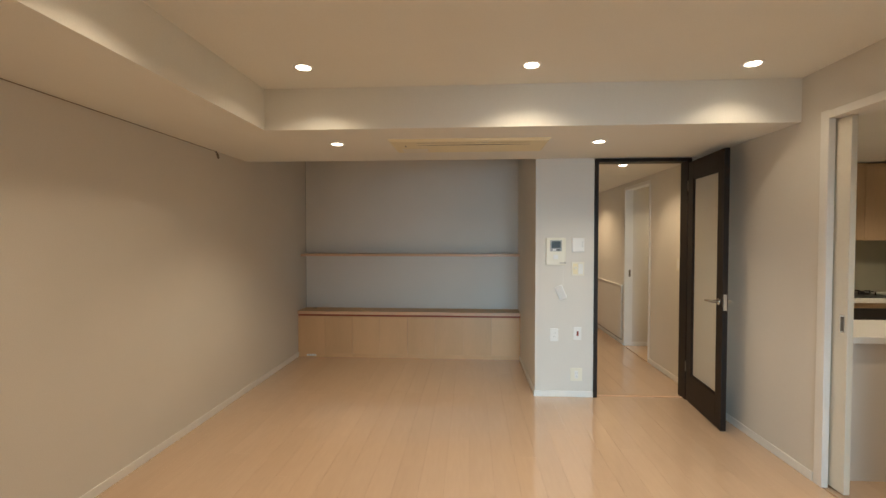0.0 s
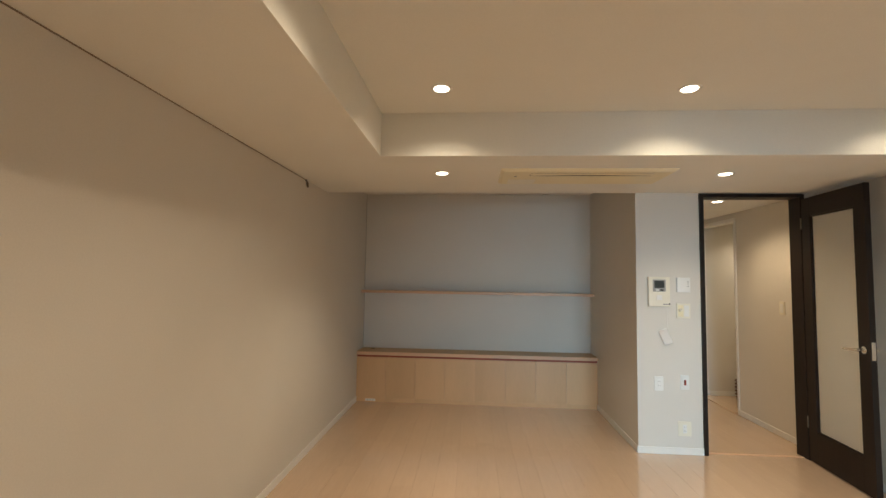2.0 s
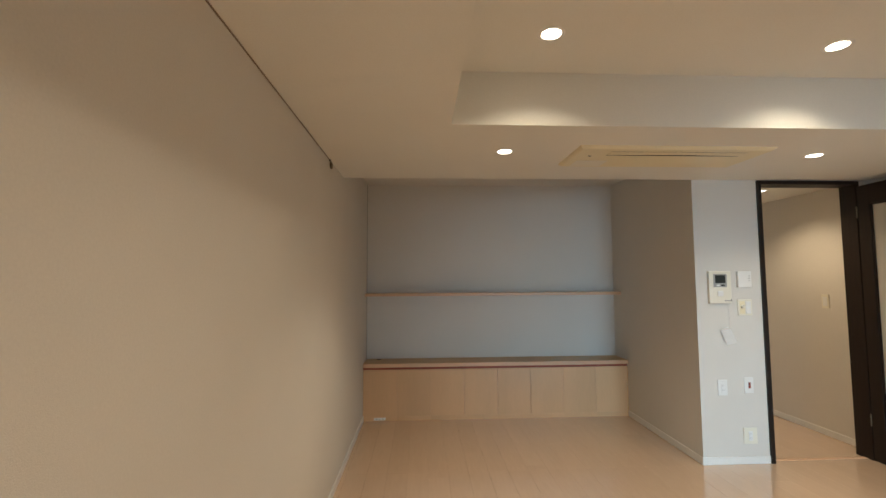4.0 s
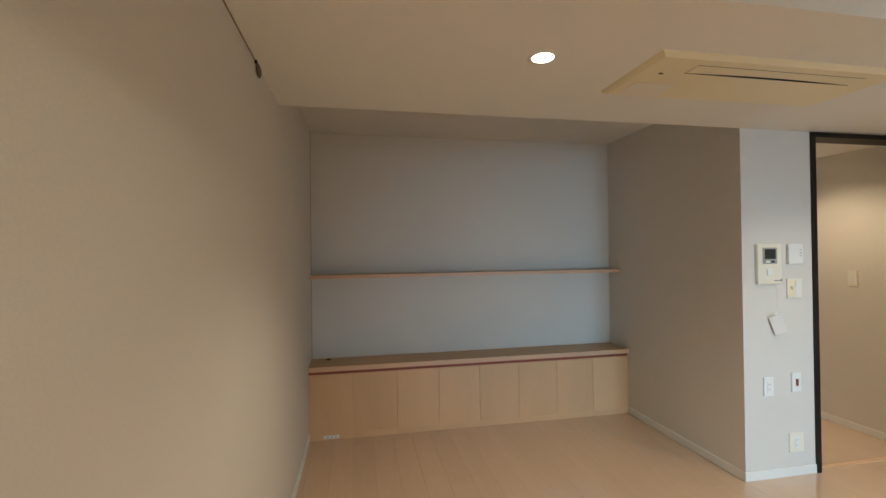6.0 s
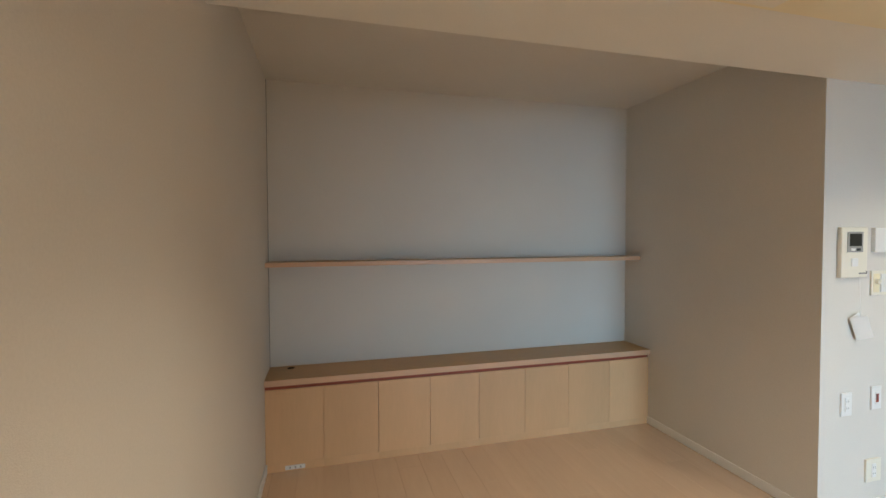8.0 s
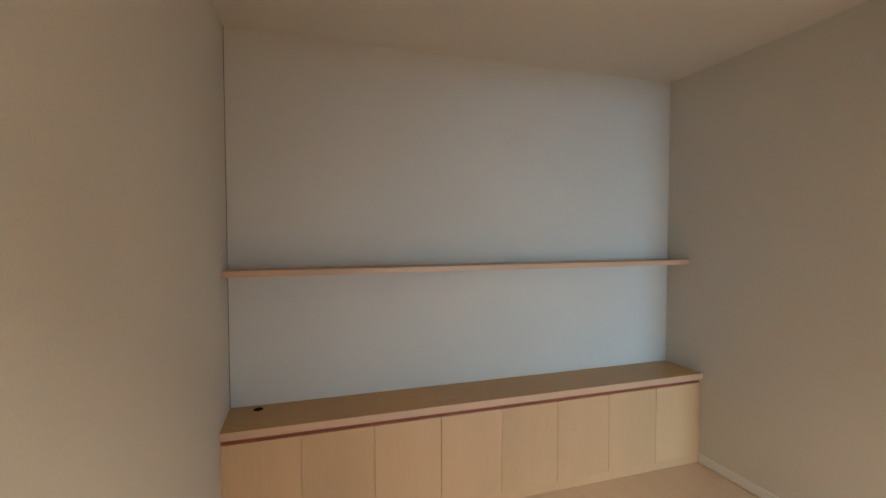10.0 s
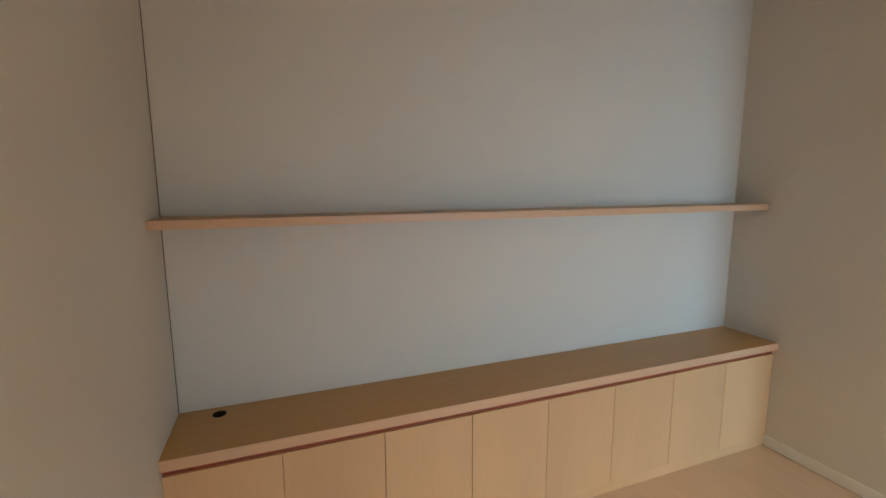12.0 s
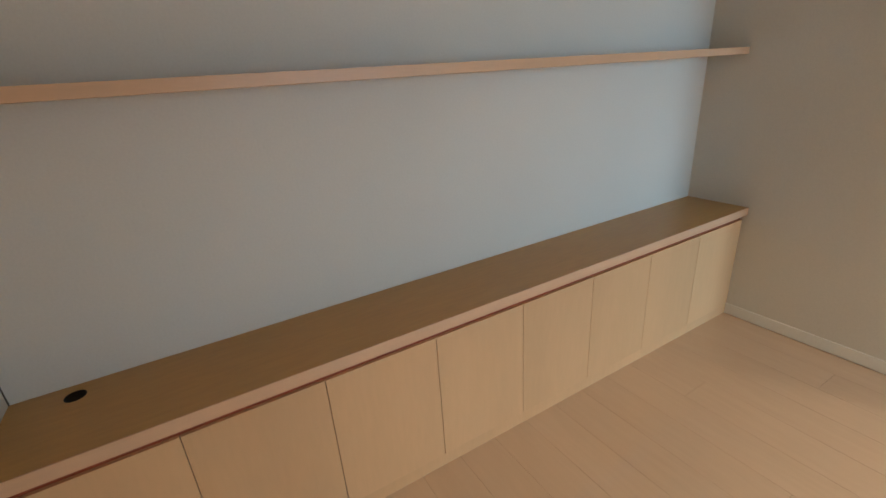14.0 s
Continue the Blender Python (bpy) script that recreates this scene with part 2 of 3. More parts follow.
baseboard(LEFT, LEFT + 0.009, SOUTH, 6.925)
baseboard(NICHE_R - 0.009, NICHE_R, FRONT, 6.925)
baseboard(NICHE_R - 0.009, DOOR_L, FRONT - 0.009, FRONT)
baseboard(RIGHT - 0.009, RIGHT, 4.425, FRONT)
baseboard(RIGHT - 0.009, RIGHT, SOUTH, 3.46)
baseboard(HALL_R - 0.009, HALL_R, FRONT + 0.11, 6.90)
baseboard(HALL_R - 0.009, HALL_R, 7.76, HALL_END)


structure("trim", box(LEFT, LEFT + 0.0025, BACK - 0.0025, BACK, 0.56, NICHE_CEIL), STEEL_WIRE, "thin dark joint in the niche corner", "trim")

# ---- doorway to the hall ----
door = thing("door_1", 1.93, FRONT, 0, "open dark brown door with a frosted glass panel", "door", kind="structure")
bm = box(DOOR_L, DOOR_L + 0.035, FRONT - 0.012, FRONT + 0.122, 0, 2.155, bevel=0.002)
part("door_jamb", bm, ESPRESSO, door)
part("door_jamb", box(DOOR_R - 0.035, DOOR_R, FRONT - 0.012, FRONT + 0.122, 0, 2.155, bevel=0.002), ESPRESSO, door)
part("door_head", box(DOOR_L + 0.035, DOOR_R - 0.035, FRONT - 0.012, FRONT + 0.122, 2.125, 2.155, bevel=0.002), ESPRESSO, door)
part("threshold", box(DOOR_L + 0.035, DOOR_R - 0.035, FRONT + 0.03, FRONT + 0.06, 0.0, 0.004), EDGE_BAND, door, "thin pale threshold strip")

# the leaf in its own axes: x from the hinge along the leaf, y its thickness
LEAF_W, LEAF_H, LEAF_T = 0.655, 2.10, 0.036
leaf_pose = pose(2.312, FRONT - 0.02, 0.008, 0, 0, -95)
leaf_frame = [(0, 0.10, 0, LEAF_H), (LEAF_W - 0.10, LEAF_W, 0, LEAF_H), (0.10, LEAF_W - 0.10, 0, 0.24), (0.10, LEAF_W - 0.10, LEAF_H - 0.15, LEAF_H)]


def on_leaf(bm):
    bmesh.ops.transform(bm, matrix=leaf_pose, verts=bm.verts)
    return bm


leaf = thing("leaf", 2.312, FRONT - 0.02, 0.008, "", "")
leaf.parent = door
leaf.matrix_parent_inverse = door.matrix_basis.inverted()
for name, (x0, x1, z0, z1) in zip(("stile", "stile", "rail", "rail"), leaf_frame):
    part(name, on_leaf(box(x0, x1, 0, LEAF_T, z0, z1, bevel=0.002)), ESPRESSO, leaf)
part("glass_panel", on_leaf(box(0.10, LEAF_W - 0.10, 0.014, 0.022, 0.24, LEAF_H - 0.15)), FROST, leaf, "frosted glass panel")
bm = bmesh.new()
for x0, x1, z0, z1 in ((0.10, 0.112, 0.24, LEAF_H - 0.15), (LEAF_W - 0.112, LEAF_W - 0.10, 0.24, LEAF_H - 0.15), (0.112, LEAF_W - 0.112, 0.24, 0.252), (0.112, LEAF_W - 0.112, LEAF_H - 0.162, LEAF_H - 0.15)):
    add_box(bm, x0, x1, 0.006, 0.030, z0, z1)
part("glazing_bead", on_leaf(bm), ESPRESSO, leaf)
for side in (-1, 1):
    y0 = 0 if side < 0 else LEAF_T
    bm = cyl((LEAF_W - 0.05, y0, 0.96), (LEAF_W - 0.05, y0 + side * 0.007, 0.96), 0.025)
    add_cyl(bm, (LEAF_W - 0.055, y0, 0.96), (LEAF_W - 0.055, y0 + side * 0.05, 0.96), 0.011)
    add_cyl(bm, (LEAF_W - 0.047, y0 + side * 0.045, 0.96), (LEAF_W - 0.17, y0 + side * 0.05, 0.955), 0.010, 0.007)
    part("door_handle", on_leaf(bm), CHROME, leaf, "satin chrome lever handle")
part("latch_plate", on_leaf(box(LEAF_W - 0.001, LEAF_W + 0.001, 0.006, 0.030, 0.90, 1.02)), CHROME, leaf, "satin chrome latch plate")
for z in (0.25, 1.85):
    part("hinge", on_leaf(cyl((-0.006, -0.002, z), (-0.006, -0.002, z + 0.09), 0.005)), BRASS_DARK, leaf)

# ---- kitchen opening ----
opening = thing("door_2", RIGHT, 4.0, 0, "white sliding pocket door slid open in a white frame", "door", kind="structure")
part("casing", box(RIGHT - 0.008, RIGHT + 0.03, 4.360, 4.420, 0, 2.175, bevel=0.003), TRIM, opening)
part("casing", box(RIGHT - 0.008, RIGHT + 0.03, 3.46, 3.52, 0, 2.17, bevel=0.003), TRIM, opening)
part("casing_head", box(RIGHT - 0.008, RIGHT + 0.128, 3.52, 4.365, 2.125, 2.17, bevel=0.003), TRIM, opening)
slider = part("sliding_panel", box(RIGHT + 0.042, RIGHT + 0.075, 4.27, 4.41, 0.012, 2.12, bevel=0.003), CREAM, opening, "cream sliding door panel")
bm = box(RIGHT + 0.0395, RIGHT + 0.043, 4.285, 4.317, 0.915, 1.015, bevel=0.001)
part("finger_pull", bm, CHROME, slider, "recessed metal finger pull")
part("pull_recess", box(RIGHT + 0.0385, RIGHT + 0.040, 4.291, 4.311, 0.925, 1.005), STEEL_WIRE, slider)
part("casing_rear", box(RIGHT + 0.088, RIGHT + 0.128, 4.365, 4.425, 0, 2.125, bevel=0.003), TRIM, opening)

# ---- washroom beyond the hall ----
bm = box(HALL_R + 0.09, 4.4, 7.72, 7.82, 0, 2.3)
add_box(bm, HALL_R + 0.09, 4.4, 6.80, 6.90, 0, 2.3)
add_box(bm, 4.3, 4.4, 6.90, 7.72, 0, 2.3)
structure("wall_washroom", bm, WALLPAPER, "pale papered washroom walls", "wall")
structure("ceiling_washroom", box(HALL_R + 0.09, 4.4, 6.80, 7.82, 2.2, 2.3), CEILING_PAPER, "cream papered washroom ceiling", "ceiling")
wash_frame = thing("door_3", HALL_R, 7.3, 0, "white door frame in the hall wall", "door", kind="structure")
part("casing", box(HALL_R - 0.008, HALL_R + 0.098, 6.90, 6.935, 0, 2.115, bevel=0.003), TRIM, wash_frame)
part("casing", box(HALL_R - 0.008, HALL_R + 0.098, 7.715, 7.75, 0, 2.115, bevel=0.003), TRIM, wash_frame)
part("casing_head", box(HALL_R - 0.008, HALL_R + 0.098, 6.935, 7.715, 2.075, 2.115, bevel=0.003), TRIM, wash_frame)
part("strike_plate", box(HALL_R + 0.045, HALL_R + 0.07, 7.7125, 7.7155, 0.93, 1.02), BRASS_DARK, wash_frame, "small metal strike plate")
baseboard(HALL_R + 0.10, 2.912, 7.71, 7.72)

basket = thing("basket", 2.99, 7.56, 0, "brown slatted basket on the washroom floor", "basket")
for k in range(5):
    bm = bmesh.new()
    z = 0.03 + k * 0.042
    for x0, x1, y0, y1 in ((2.85, 3.13, 7.48, 7.492), (2.85, 3.13, 7.668, 7.68), (2.85, 2.862, 7.492, 7.668), (3.118, 3.13, 7.492, 7.668)):
        add_box(bm, x0, x1, y0, y1, z, z + 0.018, bevel=0.002)
    part("slat", bm, WICKER, basket)
for x in (2.862, 3.106):
    for y in (7.492, 7.656):
        part("corner_post", box(x, x + 0.012, y, y + 0.012, 0.0, 0.225), WICKER, basket)
part("basket_base", box(2.862, 3.118, 7.492, 7.668, 0.012, 0.024), WICKER, basket)
# yellow-green sheet stands in for an unidentified lit surface in the washroom
screen_panel = thing("washroom_panel", 3.3, 7.71, 0, "pale yellow-green panel standing in for an unidentified lit surface, white head rail", "panel")
part("sheet", box(2.935, 3.85, 7.700, 7.7195, 0.06, 2.03, bevel=0.003), LIME, screen_panel)
part("stile", box(2.915, 2.935, 7.695, 7.7195, 0.0, 2.07, bevel=0.003), TRIM, screen_panel)
part("head_rail", box(2.935, 3.85, 7.680, 7.7195, 2.03, 2.07, bevel=0.003), TRIM, screen_panel)
rail = thing("towel_rail", 3.2, 7.7, 0.8, "short chrome towel rail on the washroom wall", "towel rail")
part("bar", cyl((2.87, 7.66, 0.81), (3.45, 7.66, 0.81), 0.008), CHROME, rail)
for x in (2.90, 3.42):
    part("bracket", cyl((x, 7.66, 0.81), (x, 7.72, 0.81), 0.010), CHROME, rail)

# low ledge along the far hall wall
ledge = thing("hall_ledge", HALL_R, 9.0, 0, "low pale panel with a thin capping rail", "wall panel")
part("panel", box(HALL_R - 0.022, HALL_R - 0.0095, 7.80, HALL_END, 0.075, 0.79), WALLPAPER, ledge)
part("capping", box(HALL_R - 0.034, HALL_R, 7.80, HALL_END, 0.79, 0.808, bevel=0.003), TRIM, ledge)
# dark box drawn as the shadow line under the panel
part("shadow_strip", box(HALL_R - 0.020, HALL_R - 0.0095, 7.80, HALL_END, 0.062, 0.075), STEEL_WIRE, ledge)

# ---- kitchen ----
bm = box(4.9, 5.0, 2.4, 6.80, 0, 2.3)
add_box(bm, RIGHT + 0.12, 4.9, 6.70, 6.80, 0, 2.3)
add_box(bm, RIGHT + 0.12, 4.9, 2.3, 2.4, 0, 2.3)
structure("wall_kitchen", bm, WALLPAPER, "cream papered kitchen walls", "wall")
structure("ceiling_kitchen", box(RIGHT + 0.12, 4.9, 2.4, 6.70, 2.2, 2.3), CEILING_PAPER, "cream papered kitchen ceiling", "ceiling")
counter = thing("kitchen_counter", 3.5, 4.7, 0, "kitchen counter with a white top and beige panelled end", "counter")
part("panel", box(2.62, 4.6, 4.45, 4.95, 0, 0.83), WALLPAPER, counter, "beige papered panel")
part("top", box(2.60, 4.62, 4.41, 4.98, 0.83, 0.87, bevel=0.004), WHITE_PLASTIC, counter, "white solid top")
range_unit = thing("range_cabinet", 3.8, 6.4, 0, "kitchen base cabinet with a dark oven drawer", "cabinet")
part("body", box(2.57, 4.88, 6.12, 6.69, 0, 0.83), TAN, range_unit)
part("drawer", box(3.9, 4.5, 6.10, 6.12, 0.55, 0.78, bevel=0.003), BLACK, range_unit, "black oven front")
part("drawer_trim", box(3.9, 4.5, 6.092, 6.10, 0.60, 0.66, bevel=0.003), TAN, range_unit)
part("top", box(2.57, 4.88, 6.09, 6.69, 0.83, 0.87, bevel=0.004), WHITE_PLASTIC, range_unit, "white top")
hob = thing("gas_hob", 4.2, 6.4, 0.87, "black gas hob set on the white kitchen top", "hob")
part("plate", box(3.9, 4.5, 6.16, 6.62, 0.87, 0.88, bevel=0.003), BLACK, hob)
for x in (4.05, 4.35):
    bm = bmesh.new()
    for k in range(4):
        a = k * math.pi / 2 + 0.4
        add_box(bm, x + 0.05 * math.cos(a) - 0.02, x + 0.05 * math.cos(a) + 0.02, 6.38 + 0.06 * math.sin(a) - 0.006, 6.38 + 0.06 * math.sin(a) + 0.006, 0.905, 0.917)
        add_cyl(bm, (x + 0.09 * math.cos(a), 6.38 + 0.09 * math.sin(a), 0.88), (x + 0.09 * math.cos(a), 6.38 + 0.09 * math.sin(a), 0.917), 0.006, seg=8)
    add_cyl(bm, (x, 6.38, 0.88), (x, 6.38, 0.90), 0.04, 0.03)
    part("burner", bm, RUBBER, hob)
wall_unit = thing("wall_cabinet", 3.8, 6.5, 1.42, "tan wooden kitchen wall cabinet", "cabinet")
part("body", box(2.57, 4.88, 6.36, 6.69, 1.42, 2.19), TAN, wall_unit)
for k in range(4):
    part("cabinet_door", box(2.575 + k * 0.577, 2.575 + k * 0.577 + 0.573, 6.34, 6.36, 1.425, 2.15, bevel=0.002), TAN, wall_unit)
structure("splashback", box(2.57, 4.88, 6.69, 6.70, 0.87, 1.42), TILE, "grey-green splashback panel", "splashback")
shelf_rail = thing("spice_shelf", 4.0, 6.6, 1.15, "small white shelf on the splashback", "shelf")
part("board", box(3.55, 4.15, 6.59, 6.69, 1.16, 1.178, bevel=0.003), WHITE_PLASTIC, shelf_rail)


# ---- downlights ----
def downlight(x, y, z, watts=LAMP_WATTS, cone=138, colour=LAMP_COLOUR, group="recessed ceiling downlights"):
    ob = thing("downlight", x, y, z, "round recessed downlight, switched on, white rim", "downlight", group)
    bm = bmesh.new()
    ring = [(0.040, -0.001), (0.056, -0.004), (0.060, 0.0)]
    rows = [[bm.verts.new((x + r * math.cos(2 * math.pi * k / 32), y + r * math.sin(2 * math.pi * k / 32), z + dz)) for k in range(32)] for r, dz in ring]
    for a, b in zip(rows, rows[1:]):
        for k in range(32):
            bm.faces.new((a[k], a[(k + 1) % 32], b[(k + 1) % 32], b[k]))
    smooth(part("rim", bm, WHITE_PLASTIC, ob))
    part("lens", cyl((x, y, z - 0.0005), (x, y, z - 0.003), 0.041, seg=32), GLOW, ob, "glowing warm lens")
    if watts:
        spot_lamp("downlight_glow", x, y, z - 0.006, watts, colour, cone)
    return ob


for x, y in [(-0.57, 4.23), (0.74, 4.275), (1.985, 4.33)] + [(x, y) for y in (3.2, 2.1, 1.0) for x in (-0.57, 0.74, 1.94)]:
    downlight(x, y, CEIL, LAMP_WATTS * (0.6 if x > 1.9 else 1.1) * (0.7 if y > 4 else 1.0))
for x, y, share in ((-0.62, 5.03, 1.9), (1.345, 5.06, 1.15)):
    downlight(x, y, SOFFIT, LAMP_WATTS * share, 116)
downlight(1.91, 6.22, 2.17, 44.0, colour=HALL_COLOUR)
downlight(1.90, 8.6, 2.17, 56.0, colour=HALL_COLOUR)
# unseen lamps added to brighten the kitchen and the washroom
downlight(3.3, 4.0, 2.2, 50.0)
downlight(3.95, 5.3, 2.2, 70.0)
downlight(3.2, 7.3, 2.2, 40.0)


# ---- ceiling air conditioner ----
def air_conditioner():
    ob = thing("air_conditioner", 0.38, 5.09, SOFFIT, "ivory ceiling cassette air conditioner with one outlet flap", "air conditioner")
    x0, x1, y0, y1, z = -0.205, 0.965, 4.89, 5.32, SOFFIT
    sx0, sx1, sy0, sy1 = 0.0, 0.83, 4.955, 5.035
    rim, drop = 0.020, 0.018
    ix0, ix1, iy0, iy1 = x0 + rim, x1 - rim, y0 + rim, y1 - rim
    bm = bmesh.new()
    for a in ((ix0, sx0, iy0, iy1), (sx1, ix1, iy0, iy1), (sx0, sx1, iy0, sy0), (sx0, sx1, sy1, iy1)):
        bm.faces.new([bm.verts.new((px, py, z - drop)) for px, py in ((a[0], a[2]), (a[1], a[2]), (a[1], a[3]), (a[0], a[3]))])
    part("panel", bm, AC_IVORY, ob)
    bm = bmesh.new()
    loops = [[bm.verts.new(p) for p in ((a, c, h), (b, c, h), (b, d, h), (a, d, h))] for a, b, c, d, h in ((x0, x1, y0, y1, z), (x0 + 0.004, x1 - 0.004, y0 + 0.004, y1 - 0.004, z - 0.007), (ix0, ix1, iy0, iy1, z - drop))]
    for a, b in zip(loops, loops[1:]):
        for k in range(4):
            bm.faces.new((a[k], a[(k + 1) % 4], b[(k + 1) % 4], b[k]))
    part("sloping_rim", bm, AC_IVORY, ob)
    bm = box(sx0, sx1, sy0, sy1, z - 0.004, z)
    add_box(bm, sx0, sx1, sy1 - 0.003, sy1, z - drop - 0.0005, z - 0.004)
    add_box(bm, sx0, sx1, sy0, sy0 + 0.003, z - drop - 0.0005, z - 0.004)
    part("air_slot", bm, BLACK, ob, "dark outlet slot")
    bm = bmesh.new()
    low, high = [], []
    for k in range(17):
        u = k / 16
        x = sx0 + 0.004 + u * (sx1 - sx0 - 0.008)
        y = sy1 - 0.005 - 0.013 * math.sin(math.pi * u)
        low.append((bm.verts.new((x, sy0 + 0.004, z - drop - 0.0006)), bm.verts.new((x, y, z - drop - 0.0006))))
        high.append((bm.verts.new((x, sy0 + 0.004, z - drop + 0.005)), bm.verts.new((x, y, z - drop + 0.005))))
    for k in range(16):
        for a in (low, high):
            bm.faces.new((a[k][0], a[k + 1][0], a[k + 1][1], a[k][1]))
        for e in (0, 1):
            bm.faces.new((low[k][e], low[k + 1][e], high[k + 1][e], high[k][e]))
    for k in (0, 16):
        bm.faces.new((low[k][0], low[k][1], high[k][1], high[k][0]))
    part("flap", bm, AC_IVORY, ob, "slightly open ivory flap")
    part("service_cover", box(-0.14, 0.06, 5.15, 5.285, z - drop - 0.002, z - drop + 0.001), IVORY, ob, "paler service cover")
    part("sensor", box(-0.105, -0.088, 5.045, 5.055, z - drop - 0.002, z - drop + 0.001), BLACK, ob, "tiny dark receiver window")
    return ob


air_conditioner()

# ---- picture rail wire on the long wall ----
rail_line = thing("picture_rail", LEFT, 2.3, SOFFIT, "thin dark picture rail with a metal end hook", "picture rail")
part("rail", box(LEFT, LEFT + 0.004, SOUTH, 5.235, SOFFIT - 0.005, SOFFIT - 0.0005, bevel=0.0008), RAIL, rail_line)
part("end_cap", box(LEFT, LEFT + 0.009, 5.225, 5.240, SOFFIT - 0.012, SOFFIT - 0.0005, bevel=0.001), BLACK, rail_line, "small dark end cap")
bm = cyl((LEFT + 0.008, 5.235, SOFFIT - 0.010), (LEFT + 0.011, 5.243, SOFFIT - 0.030), 0.004, 0.010, 14)
add_cyl(bm, (LEFT + 0.011, 5.243, SOFFIT - 0.030), (LEFT + 0.012, 5.250, SOFFIT - 0.048), 0.010, 0.009, 14)
add_cyl(bm, (LEFT + 0.012, 5.250, SOFFIT - 0.048), (LEFT + 0.012, 5.254, SOFFIT - 0.060), 0.009, 0.003, 14)
part("hook", bm, BRASS_DARK, rail_line, "small aged metal hook")
part("hook_slot", box(LEFT + 0.019, LEFT + 0.0225, 5.243, 5.249, SOFFIT - 0.045, SOFFIT - 0.032, bevel=0.001), CHROME, rail_line)


# ---- built-in cabinets, worktop and shelf in the niche ----
CAB_Y, CAB_N = 6.925, 8
CAB_W = (NICHE_R - LEFT) / CAB_N
for k in range(CAB_N):
    x0 = LEFT + k * CAB_W
    cab = thing("cabinet", x0 + CAB_W / 2, CAB_Y + 0.13, 0, "low birch veneer cabinet unit with a flat closed door", "cabinet", "built-in cabinets under the worktop")
    part("body", box(x0, x0 + CAB_W, CAB_Y + 0.02, BACK, 0.0, 0.494), VENEER, cab)
    part("cabinet_door", box(x0 + 0.0010, x0 + CAB_W - 0.0010, CAB_Y, CAB_Y + 0.018, 0.0464, 0.4975, bevel=0.0006), VENEER, cab)
    part("plinth", box(x0, x0 + CAB_W, CAB_Y + 0.0004, CAB_Y + 0.02, 0.0, 0.046), VENEER, cab)
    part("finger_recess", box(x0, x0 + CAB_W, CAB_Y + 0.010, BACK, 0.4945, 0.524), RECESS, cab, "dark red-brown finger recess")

# the worktop with its cable hole
bm = bmesh.new()
hx, hy, hr = -1.565, 7.145, 0.022
xs = (LEFT + 0.0005, hx - 0.06, hx + 0.06, NICHE_R - 0.0005)
wy0, wy1 = 6.907, BACK
top, bot = 0.560, 0.524


def slab_with_hole(bm, z):
    ring = [bm.verts.new((hx + hr * math.cos(a), hy + hr * math.sin(a), z)) for a in [2 * math.pi * k / 24 for k in range(24)]]
    outer = []
    for k in range(24):
        c, s = math.cos(2 * math.pi * k / 24), math.sin(2 * math.pi * k / 24)
        f = 0.05 / max(abs(c), abs(s))
        outer.append(bm.verts.new((hx + f * c, hy + f * s, z)))
    for k in range(24):
        bm.faces.new((ring[k], ring[(k + 1) % 24], outer[(k + 1) % 24], outer[k]))
    return ring


ring_a, ring_b = slab_with_hole(bm, top), slab_with_hole(bm, bot)
for k in range(24):
    bm.faces.new((ring_a[k], ring_b[k], ring_b[(k + 1) % 24], ring_a[(k + 1) % 24]))
for x0, x1, y0, y1 in ((xs[0], hx - 0.05, wy0 + 0.003, wy1), (hx + 0.05, xs[3], wy0 + 0.003, wy1), (hx - 0.05, hx + 0.05, wy0 + 0.003, hy - 0.05), (hx - 0.05, hx + 0.05, hy + 0.05, wy1)):
    for z in (top, bot):
        bm.faces.new([bm.verts.new(p) for p in ((x0, y0, z), (x1, y0, z), (x1, y1, z), (x0, y1, z))])
worktop = thing("worktop", -0.36, 7.05, bot, "long beech veneer worktop with a round cable hole", "worktop")
part("board", bm, WORKTOP, worktop)
part("front_edge", box(xs[0], xs[3], wy0, wy0 + 0.003, bot, top, bevel=0.001), EDGE_BAND, worktop, "paler edge band")
bm = bmesh.new()
rows = [[bm.verts.new((hx + r * math.cos(2 * math.pi * k / 24), hy + r * math.sin(2 * math.pi * k / 24), z)) for k in range(24)] for r, z in ((0.0215, bot + 0.002), (0.0215, top + 0.0008), (0.0232, top + 0.0008), (0.0232, top))]
for a, b in zip(rows, rows[1:]):
    for k in range(24):
        bm.faces.new((a[k], a[(k + 1) % 24], b[(k + 1) % 24], b[k]))
# dark cap across the bottom stands in for shade inside the hole
bm.faces.new(rows[0])
smooth(part("grommet", bm, ESPRESSO, worktop, "dark brown cable grommet, capped dark for the hole's shade"))

shelf = thing("wall_shelf", -0.36, 7.12, 1.22, "long thin beech wall shelf across the niche", "shelf")
part("board", box(LEFT + 0.0005, NICHE_R - 0.0005, 7.026, BACK, 1.222, 1.250, bevel=0.0015), WORKTOP, shelf)
part("front_edge", box(LEFT + 0.0005, NICHE_R - 0.0005, 7.023, 7.026, 1.222, 1.250, bevel=0.001), EDGE_BAND, shelf, "paler edge band")

plate = thing("floor_outlet", -1.53, CAB_Y, 0.02, "small white socket strip in the cabinet plinth", "socket")
part("plate", box(-1.59, -1.475, CAB_Y - 0.007, CAB_Y + 0.001, 0.010, 0.034, bevel=0.002), WHITE_PLASTIC, plate)
for x in (-1.565, -1.535, -1.505):
    part("slot", box(x, x + 0.008, CAB_Y - 0.0078, CAB_Y - 0.0068, 0.016, 0.028), GREY, plate)

